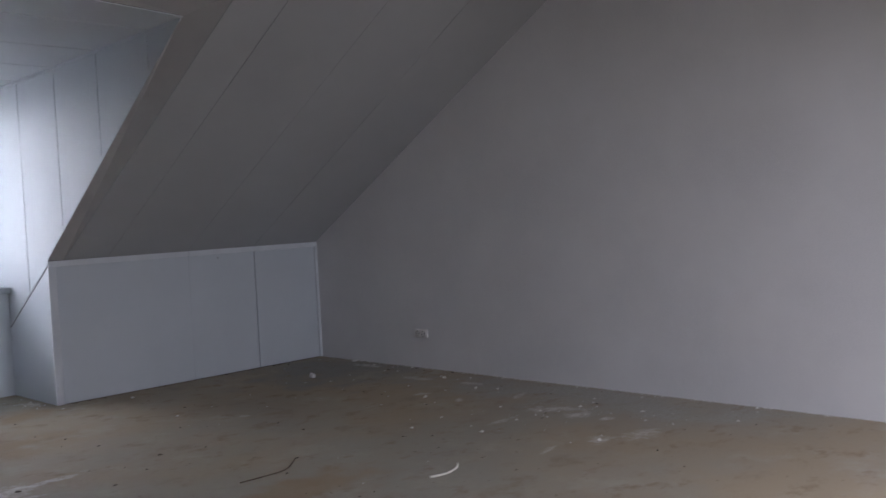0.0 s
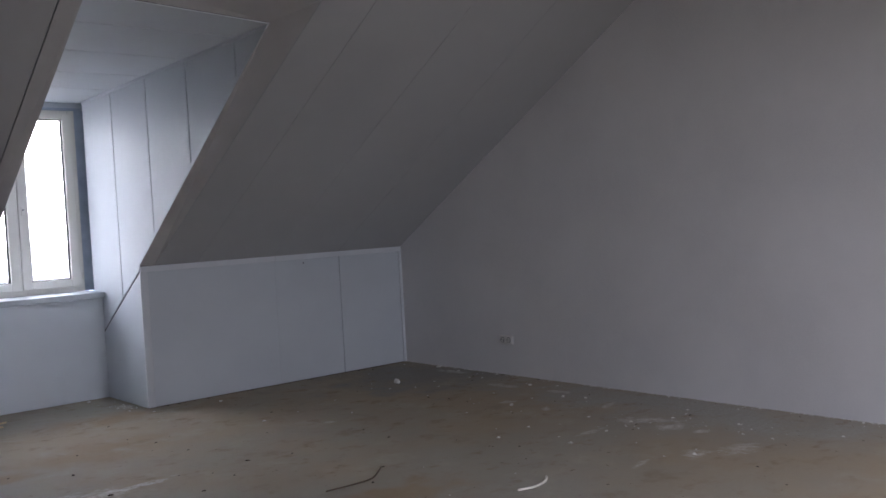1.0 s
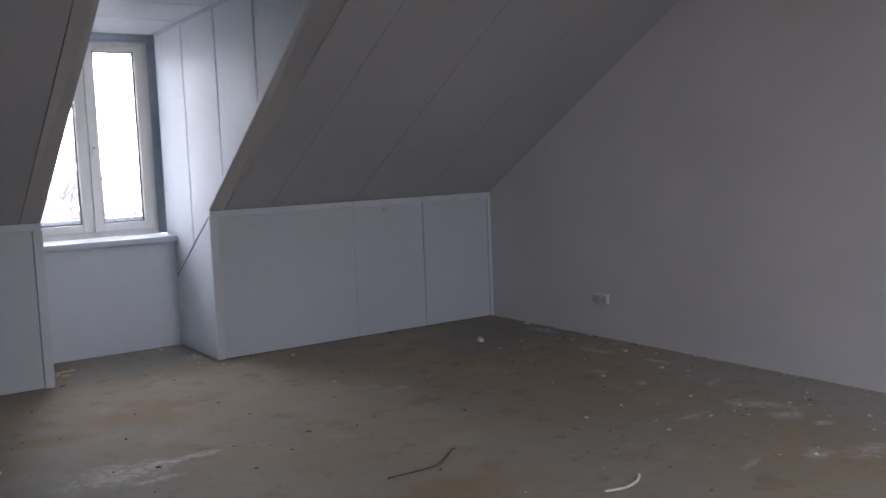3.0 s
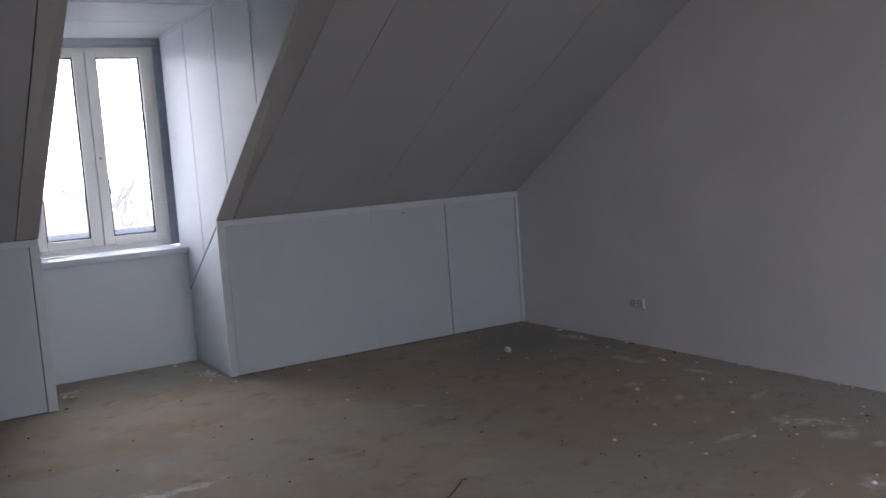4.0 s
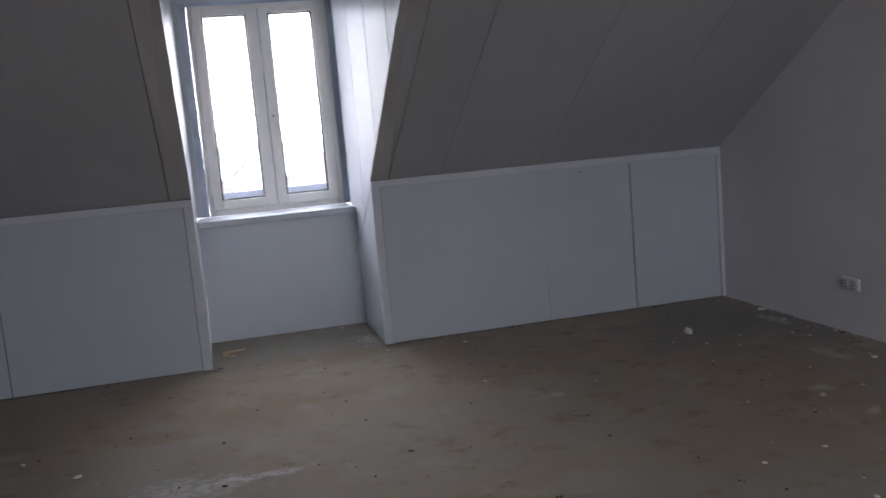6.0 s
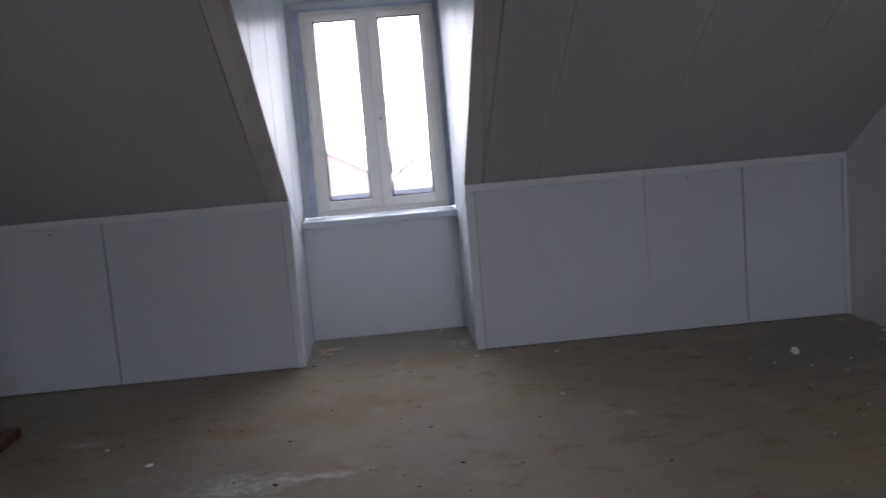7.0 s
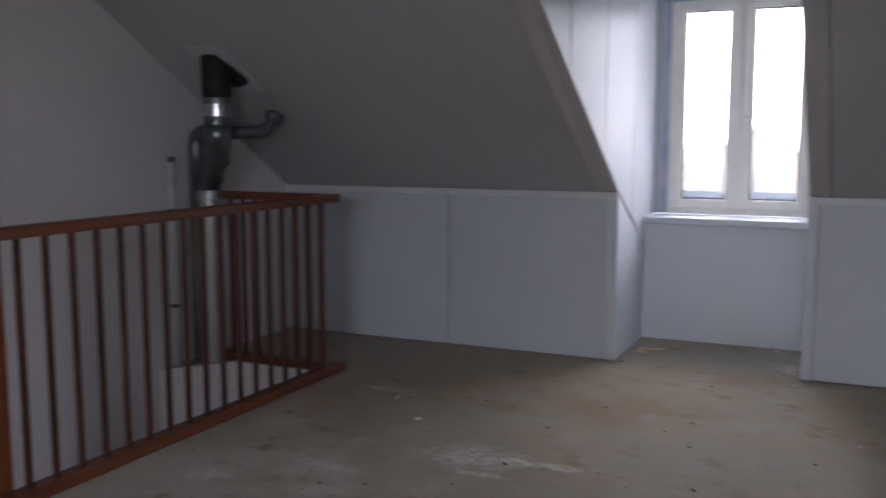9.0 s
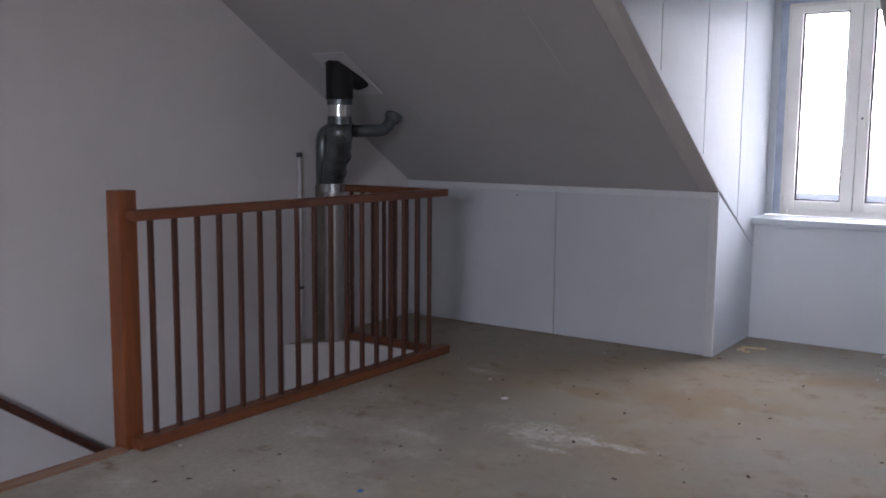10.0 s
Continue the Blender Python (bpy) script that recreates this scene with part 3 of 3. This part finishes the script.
# ---- balustrade round the stairwell ----
def balustrade():
    b = empty("balustrade", (-1.45, -1.9, 0))
    tagged(b, "red-brown stained wooden balustrade with square balusters round the stairwell", "balustrade")
    inv = Matrix.Translation((1.45, 1.9, 0))
    d = (RAIL_B - RAIL_A).normalized()
    along = Matrix.Translation(RAIL_A) @ Matrix.Rotation(math.atan2(d.y, d.x) - math.pi / 2, 4, "Z")
    length = (RAIL_B - RAIL_A).length
    m = inv @ along
    part("newel_post", one_box(-1.517, -1.430, -3.092, -3.005, -0.25, 1.080, inv, bevel=0.006), WOOD, b)
    part("handrail", one_box(-0.03, 0.03, -0.02, length, 0.958, 1.002, m, bevel=0.007), RAILWOOD, b)
    part("bottom_rail", one_box(-0.04, 0.036, -0.02, length + 0.02, 0.002, 0.052, m, bevel=0.006), RAILWOOD, b)
    n = 17
    for i in range(n):
        v = 0.079 + i * 0.1215
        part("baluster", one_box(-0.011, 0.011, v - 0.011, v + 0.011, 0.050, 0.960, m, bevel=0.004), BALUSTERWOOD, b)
    # short return along the far edge
    far = inv @ Matrix.Translation((RAIL_B.x, RAIL_B.y - 0.03, 0))
    part("handrail", one_box(-0.75, -0.032, -0.03, 0.03, 0.958, 1.002, far, bevel=0.007), RAILWOOD, b)
    part("bottom_rail", one_box(-0.75, -0.034, -0.03, 0.03, 0.002, 0.046, far, bevel=0.006), RAILWOOD, b)
    for i in range(8):
        u = -0.088 - i * 0.088
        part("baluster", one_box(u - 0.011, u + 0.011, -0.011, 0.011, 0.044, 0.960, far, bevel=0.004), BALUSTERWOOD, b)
    return b


balustrade()
# wooden nosing on the open floor edge beyond the newel post
nos = one_box(-1.492, -1.415, -4.45, -3.095, -0.03, 0.010, bevel=0.004)
tagged(link_mesh("floor_nosing", nos, RAWWOOD), "worn wooden nosing on the stairwell edge", "trim", kind="structure")


def wall_handrail():
    h = empty("wall_handrail", (-2.255, -2.88, -0.135))
    tagged(h, "dark brown wooden handrail sloping down the stair wall", "handrail")
    p0, p1 = Vector((0, -0.95, 0.69)), Vector((0, 1.5, -1.09))
    rail = part("rail", tube(bmesh.new(), [p0, (p0 + p1) / 2, p1], 0.022, 14), BALUSTERWOOD, h, smooth=True)
    for k in (0.12, 0.5, 0.88):
        c = p0.lerp(p1, k)
        part("bracket", tube(bmesh.new(), bend(c, c + Vector((0, 0, -0.06)), c + Vector((-0.06, 0, -0.06)), 0.02), 0.006, 8), ZINC, rail)


wall_handrail()


# ---- flue and ducts in the corner of the stairwell ----
def flue():
    base = Vector((-2.173, -0.975, 0.0))
    f = empty("flue_pipe", base)
    tagged(f, "galvanised flue with black roof cowl, rising to the sloping ceiling", "flue")

    def P(x, z, y=-1.18):
        return Vector((x, y, z)) - base
    part("roof_plate", box(bmesh.new(), -2.04, -1.79, 1.105, 1.53, 0.001, 0.010, Matrix.Translation(-base) @ SLOPE_M, bevel=0.004), PLATE, f, "white square roof plate")
    cowl = bmesh.new()
    tube(cowl, [P(-1.935, 1.525), P(-1.935, 1.54), P(-1.935, 1.66), P(-1.935, 1.82)], [0.077, 0.081, 0.081, 0.081], 28)
    hood = [P(-1.94, 1.79, -1.23), P(-1.925, 1.75, -1.14), P(-1.895, 1.68, -1.05), P(-1.88, 1.632, -1.01), P(-1.876, 1.618, -1.0)]
    tube(cowl, hood, [0.078, 0.098, 0.092, 0.072, 0.045], 24)
    part("cowl", cowl, BLACK, f, "black rubber roof cowl", smooth=True)
    part("clamp", tube(bmesh.new(), [P(-1.935, 1.492), P(-1.935, 1.532)], 0.076, 28), DULLZINC, f)
    part("collar", tube(bmesh.new(), [P(-1.935, 1.42), P(-1.935, 1.495)], 0.067, 28, cap=False), ZINC, f, "bright steel collar", smooth=True)
    part("clamp", tube(bmesh.new(), [P(-1.935, 1.378), P(-1.935, 1.425)], 0.073, 28), DULLZINC, f)
    flex = [P(-1.935, 1.385), P(-1.94, 1.33, -1.176), P(-1.985, 1.25, -1.125), P(-2.105, 1.12, -1.035), P(-2.17, 1.04, -0.98), P(-2.173, 0.985, -0.975)]
    bent = part("offset_bend", tube(bmesh.new(), flex, [0.068, 0.073, 0.075, 0.073, 0.071, 0.068], 24), DULLZINC, f, smooth=True)
    for z, x, y in ((1.30, -1.955, -1.157), (1.19, -2.035, -1.075), (1.09, -2.13, -1.008)):
        part("seam_ring", tube(bmesh.new(), [P(x + 0.004, z + 0.006, y - 0.003), P(x - 0.004, z - 0.006, y + 0.003)], 0.0765, 24), DULLZINC, bent)
    part("band", tube(bmesh.new(), [P(-2.173, 0.955, -0.975), P(-2.173, 1.01, -0.975)], 0.083, 28), ZINC, f)
    part("flue_tube", tube(bmesh.new(), [P(-2.173, 0.0, -0.975), P(-2.173, 0.96, -0.975)], 0.066, 28, cap=False), PALEZINC, f, "plain galvanised tube", smooth=True)
    return f


flue()


def duct():
    base = Vector((-2.235, -1.0, 0.0))
    d = empty("vent_duct", base)
    tagged(d, "dark grey vent duct with elbow behind the flue", "duct")

    def P(x, y, z):
        return Vector((x, y, z)) - base
    up = bend(P(-2.235, -1.0, 0.9), P(-2.235, -1.0, 1.345), P(-2.0, -1.0, 1.345), 0.09)
    part("riser", tube(bmesh.new(), [P(-2.235, -1.0, 0.0), P(-2.235, -1.0, 1.0)], 0.052, 20), OLIVE, d, "brown lagged riser", smooth=True)
    part("elbow", tube(bmesh.new(), up, 0.047, 20), DULLZINC, d, smooth=True)
    arm = bend(P(-2.02, -0.99, 1.340), P(-1.885, -0.80, 1.345), P(-1.875, -0.745, 1.43), 0.06)
    arm_pipe = part("arm", tube(bmesh.new(), arm, 0.038, 18), GREYPLASTIC, d, smooth=True)
    n = Vector((0, -SIN, -COS))
    c = P(-1.87, -0.735, KNEE + RISE * 0.735)
    part("flange", tube(bmesh.new(), [c + n * 0.002, c + n * 0.02, c + n * 0.03, c + n * 0.05], [0.058, 0.058, 0.050, 0.043], 24), GREYPLASTIC, arm_pipe, smooth=True)
    return d


duct()


def thin_pipe():
    base = Vector((-2.285, -1.165, 0.0))
    p = empty("conduit", base)
    tagged(p, "thin pale conduit with a dark cap standing against the gable wall", "pipe")
    shaft = part("tube", tube(bmesh.new(), [(0, 0, 0.0), (0, 0, 1.18)], 0.012, 14), CONDUIT, p, smooth=True)
    part("cap", tube(bmesh.new(), [(0, 0, 1.175), (0, 0, 1.205)], 0.018, 14), GREYPLASTIC, shaft)
    for z in (0.35, 0.9):
        part("clip", one_box(-0.024, 0.016, -0.018, 0.018, z - 0.01, z + 0.01, bevel=0.002), GREYPLASTIC, p)


thin_pipe()


# ---- wall socket ----
def socket():
    s = empty("wall_socket", (EAST, -1.248, 0.271))
    tagged(s, "double white wall socket on the gable wall", "socket")
    part("plate", one_box(-0.016, -0.001, -0.066, 0.066, -0.033, 0.033, bevel=0.005), SOCKET, s)
    for y in (-0.032, 0.032):
        ring = tube(bmesh.new(), [(-0.0165, y, 0), (-0.020, y, 0)], 0.025, 24)
        rim = part("outlet", ring, SOCKET, s)
        part("socket_well", tube(bmesh.new(), [(-0.0202, y, 0), (-0.0208, y, 0)], 0.021, 24), DARKHOLE, rim)
        insert = part("socket_insert", tube(bmesh.new(), [(-0.021, y, 0), (-0.0225, y, 0)], 0.0165, 20), SOCKET, s)
        for dy in (-0.008, 0.008):
            part("pin_hole", tube(bmesh.new(), [(-0.0226, y + dy, 0), (-0.0230, y + dy, 0)], 0.0045, 10), DARKHOLE, insert)


socket()


# ---- debris on the floor ----
def lump(name, x, y, r, material, label, category, flat=0.6, seed=0, tall=1.0):
    rnd = random.Random(seed)
    bm = bmesh.new()
    bmesh.ops.create_icosphere(bm, subdivisions=2, radius=1.0)
    slim = 0.7 if material is not SOIL else rnd.uniform(0.25, 0.5)
    for v in bm.verts:
        k = 0.75 + 0.5 * noise.noise(v.co * 1.3 + Vector((seed, 0, 0)))
        v.co = Vector((v.co.x * r * k, v.co.y * r * slim * k, v.co.z * r * flat * k * tall))
    low = min(v.co.z for v in bm.verts)
    for v in bm.verts:
        v.co.z = max(v.co.z, low * 0.6)
    low = min(v.co.z for v in bm.verts)
    ob = link_mesh(name, bm, material)
    ob.matrix_world = Matrix.Translation((x, y, -low)) @ Matrix.Rotation(rnd.uniform(0, 6.3), 4, "Z")
    tagged(ob, label, category)
    return ob


lump("plaster_lump", 2.625, -0.764, 0.036, CHALK, "broken lump of white plaster on the floor", "rubble", 0.8, 3)
WHITE_BITS = [(2.935, -2.142, 0.020), (3.111, -1.678, 0.020), (1.901, -2.585, 0.014), (2.047, -2.98, 0.016), (-0.557, -1.507, 0.024), (1.319, -1.068, 0.013),
              (3.276, -0.489, 0.026), (3.242, -0.775, 0.014), (2.985, -2.294, 0.014), (2.546, -2.05, 0.022), (1.456, -0.222, 0.018), (-1.30, -2.925, 0.012),
              (2.243, -3.602, 0.016), (0.837, 0.645, 0.016), (2.228, -1.973, 0.010), (-0.814, -1.232, 0.016)]
for i, (x, y, r) in enumerate(WHITE_BITS):
    tagged(lump("plaster_crumb", x, y, r, CHALK, "small white crumb of plaster on the floor", "rubble", 0.45, 10 + i), group="plaster crumbs")
DARK_BITS = [(0.762, -1.859, 0.020), (0.536, -0.818, 0.014), (0.618, -1.038, 0.016), (0.525, -1.203, 0.014), (0.661, -1.371, 0.014), (0.349, -2.189, 0.018), (0.022, -1.89, 0.020),
             (1.486, -0.87, 0.013), (1.158, -1.378, 0.016), (3.30, -1.21, 0.024), (3.30, -1.584, 0.02), (0.035, 0.0, 0.020), (1.821, -0.02, 0.020), (2.352, -0.02, 0.022),
             (2.80, -0.03, 0.026), (2.473, -3.059, 0.014), (-0.888, -2.751, 0.016), (-0.97, -3.151, 0.018), (-1.051, -3.244, 0.018), (-0.896, -2.991, 0.015), (-1.36, -0.02, 0.015), (-0.221, -1.142, 0.014)]
for i, (x, y, r) in enumerate(DARK_BITS):
    tagged(lump("dirt_crumb", x, y, r * 0.85, SOIL, "dark crumb of dirt on the floor", "dirt", 0.28, 40 + i), group="dirt crumbs")
lump("blue_scrap", -0.365, -2.857, 0.022, BLUE, "small scrap of blue plastic on the floor", "litter", 0.25, 77)


def stick(x, y, length, turn, lift, width=0.016):
    bm = one_box(-length / 2, length / 2, -width / 2, width / 2, 0.0, 0.011, bevel=0.002)
    for v in bm.verts:
        v.co.y += 0.006 * math.sin(v.co.x * 30)
        v.co.y *= 1 - 0.5 * max(v.co.x / length, 0)
    ob = link_mesh("wood_splinter", bm, STICK)
    ob.matrix_world = pose(x, y, lift, 0, 0, turn)
    tagged(ob, "pale split splinter of wood on the floor", "splinter", group="splinters")


stick(0.125, 0.386, 0.15, 10, 0.001, 0.013)
stick(0.07, 0.30, 0.05, 40, 0.001, 0.012)
stick(0.115, 0.26, 0.045, -12, 0.001, 0.010)


def cable(name, pts, r, material, label, category):
    c = [Vector(p) for p in pts]
    fine = []
    for i in range(len(c) - 1):
        p0, p1, p2, p3 = c[max(i - 1, 0)], c[i], c[i + 1], c[min(i + 2, len(c) - 1)]
        for k in range(8):
            t = k / 8
            fine.append(0.5 * (2 * p1 + (p2 - p0) * t + (2 * p0 - 5 * p1 + 4 * p2 - p3) * t * t + (3 * p1 - p0 - 3 * p2 + p3) * t ** 3))
    fine.append(c[-1])
    tagged(link_mesh(name, tube(bmesh.new(), fine, r, 8), material, smooth=True), label, category)


cable("cable_offcut", [(1.275, -3.345, 0.006), (1.36, -3.368, 0.006), (1.45, -3.345, 0.006), (1.50, -3.308, 0.008)], 0.0055, WIRE, "curved white cable offcut on the floor", "cable")
cable("twig", [(0.715, -2.671, 0.004), (0.848, -2.686, 0.006), (0.965, -2.675, 0.005), (1.05, -2.615, 0.006), (1.128, -2.541, 0.004)], 0.0038, BROWNWIRE, "thin brown twig on the floor", "twig")


def crumbs(name, count, size, material, spread, label, seed):
    """Uncountable grit, one mesh of small flattened bits."""
    rnd = random.Random(seed)
    bm = bmesh.new()
    made = 0
    while made < count:
        x, y = spread(rnd)
        if not ((-1.25 < x < 3.333 and -6 < y < -0.02) or (0.0 < x < 1.0 and -0.02 <= y < 0.70)):
            continue
        made += 1
        s = size[0] + (size[1] - size[0]) * rnd.random() ** 3
        a = rnd.uniform(0, 6.3)
        ring = [bm.verts.new((x + s * rnd.uniform(0.6, 1.2) * math.cos(a + k * 1.2566), y + s * rnd.uniform(0.5, 1.1) * math.sin(a + k * 1.2566), 0.0005)) for k in range(5)]
        tip = bm.verts.new((x, y, s * 0.6))
        for k in range(5):
            bm.faces.new((ring[k], ring[(k + 1) % 5], tip))
    tagged(link_mesh(name, bm, material), label, "grit", kind="stuff")


def near_east(rnd):
    return 3.34 - abs(rnd.gauss(0, 0.75)), rnd.uniform(-4.2, -0.05)


def all_over(rnd):
    return rnd.uniform(-1.2, 3.3), rnd.uniform(-4.2, -0.05)


def by_patch(rnd):
    return rnd.gauss(2.6, 0.25), rnd.gauss(-3.2, 0.35)


crumbs("white_grit", 55, (0.003, 0.013), CHALK, near_east, "scattered white plaster grit", 5)
crumbs("white_grit", 45, (0.002, 0.008), CHALK, all_over, "scattered white plaster grit", 6)
crumbs("white_grit", 60, (0.002, 0.015), CHALK, by_patch, "white plaster grit round a spilled patch", 7)


def east_foot(rnd):
    return 3.332 - abs(rnd.gauss(0, 0.012)), rnd.uniform(-5.0, -0.02)


def north_foot(rnd):
    return rnd.uniform(1.1, 3.3), -0.02 - abs(rnd.gauss(0, 0.006))


def nook_corner(rnd):
    return min(rnd.gauss(0.92, 0.06), 1.0), rnd.gauss(0.26, 0.13)


crumbs("white_grit", 30, (0.004, 0.013), CHALK, nook_corner, "white plaster flakes in the corner of the dormer floor", 9)
crumbs("plaster_edge", 260, (0.004, 0.014), CHALK, east_foot, "rough plaster crumbs along the foot of the gable wall", 11)
crumbs("dark_grit", 60, (0.004, 0.011), SOIL, north_foot, "dark crumbs along the foot of the knee wall", 12)
crumbs("dark_grit", 230, (0.003, 0.012), SOIL, all_over, "scattered dark dirt grit", 8)


# ---- outside ----
def outside():
    bm = bmesh.new()
    box(bm, -900, 900, -900, 1500, -7.2, -6.5)
    tagged(link_mesh("ground", bm, FIELD), "pale winter ground outside", "ground", kind="structure")

    def house(x, y, w, depth, eaves, ridge, walls, roofs, label):
        h = empty("house", (x, y, -6.5))
        tagged(h, label, "house")
        part("walls", prism(bmesh.new(), [(-w / 2, 0), (w / 2, 0), (w / 2, eaves), (0, ridge), (-w / 2, eaves)], 0, depth, "y"), walls, h)
        for sgn in (-1, 1):
            o = [(sgn * (w / 2 + 0.3), eaves - 0.3 * (ridge - eaves) / (w / 2)), (0, ridge), (0, ridge + 0.18), (sgn * (w / 2 + 0.3), eaves + 0.12 - 0.3 * (ridge - eaves) / (w / 2))]
            part("roof", prism(bmesh.new(), o, -0.3, depth + 0.3, "y"), roofs, h)
        for wx in (-w / 4, w / 4):
            for wz in (1.0, 3.6):
                if wz + 1.4 < eaves + 0.6:
                    part("window", one_box(wx - 0.5, wx + 0.5, -0.04, 0.02, wz, wz + 1.3), LEAD, h)
        return h

    house(-3.4, 38.0, 9.0, 10.0, 5.8, 8.3, RENDERFAR, SNOW, "pale rendered house with a snowy gable roof")
    house(7.0, 44.0, 10.0, 10.0, 4.6, 7.4, RENDERFAR, SNOW, "pale rendered house with a snow-covered roof")
    house(16.0, 40.0, 9.0, 12.0, 3.8, 6.0, BRICKFAR, SNOW, "brick house with a snow-covered roof")
    house(-17.0, 42.0, 9.0, 12.0, 3.8, 6.0, BRICKFAR, SNOW, "brick house with a snow-covered roof")
    shed = empty("flat_roof_building", (0, 20, -6.5))
    tagged(shed, "low building with a snowy flat roof and dark edge", "building")
    part("walls", one_box(-14, 14, 0, 9, 0, 5.5), BRICKFAR, shed)
    part("roof", one_box(-14.2, 14.2, -0.2, 9.2, 5.5, 5.62), SNOW, shed)
    part("parapet", one_box(-14.2, 14.2, 9.0, 9.3, 5.62, 5.95), LEAD, shed)

    def tree(x, y, height, seed):
        rnd = random.Random(seed)
        t = empty("tree", (x, y, -6.5))
        tagged(t, "bare winter tree with fine twigs", "tree", group="bare trees")
        trunk, crown = bmesh.new(), bmesh.new()

        def branch(p, d, length, r, level):
            q = p + d * length
            mid = (p + q) / 2 + Vector((rnd.uniform(-1, 1), rnd.uniform(-1, 1), 0)) * length * 0.06
            tube(trunk if level < 2 else crown, [p, mid, q], [r, r * 0.8, r * 0.6], 7 if level < 2 else 4, cap=False)
            if level >= 5:
                return
            for k in range(3 if level else 5):
                a = rnd.uniform(0, 6.3)
                side = Vector((math.cos(a), math.sin(a), 0))
                nd = (d * rnd.uniform(0.7, 1.0) + side * rnd.uniform(0.35, 0.75) + Vector((0, 0, 0.12))).normalized()
                start = p.lerp(q, rnd.uniform(0.55, 1.0))
                branch(start, nd, length * rnd.uniform(0.55, 0.78), r * 0.55, level + 1)
        branch(Vector((0, 0, 0)), Vector((0, 0, 1)), height * 0.36, height * 0.022, 0)
        part("trunk", trunk, BARK, t)
        part("crown", crown, BARK, t)

    for i, (x, y, h) in enumerate(((-2.5, 31, 9.5), (2.4, 33, 8.5), (8.5, 36, 9.0), (-11, 38, 10), (0.3, 58, 12), (12.5, 60, 12), (-7, 62, 12))):
        tree(x, y, h, 100 + i)


outside()
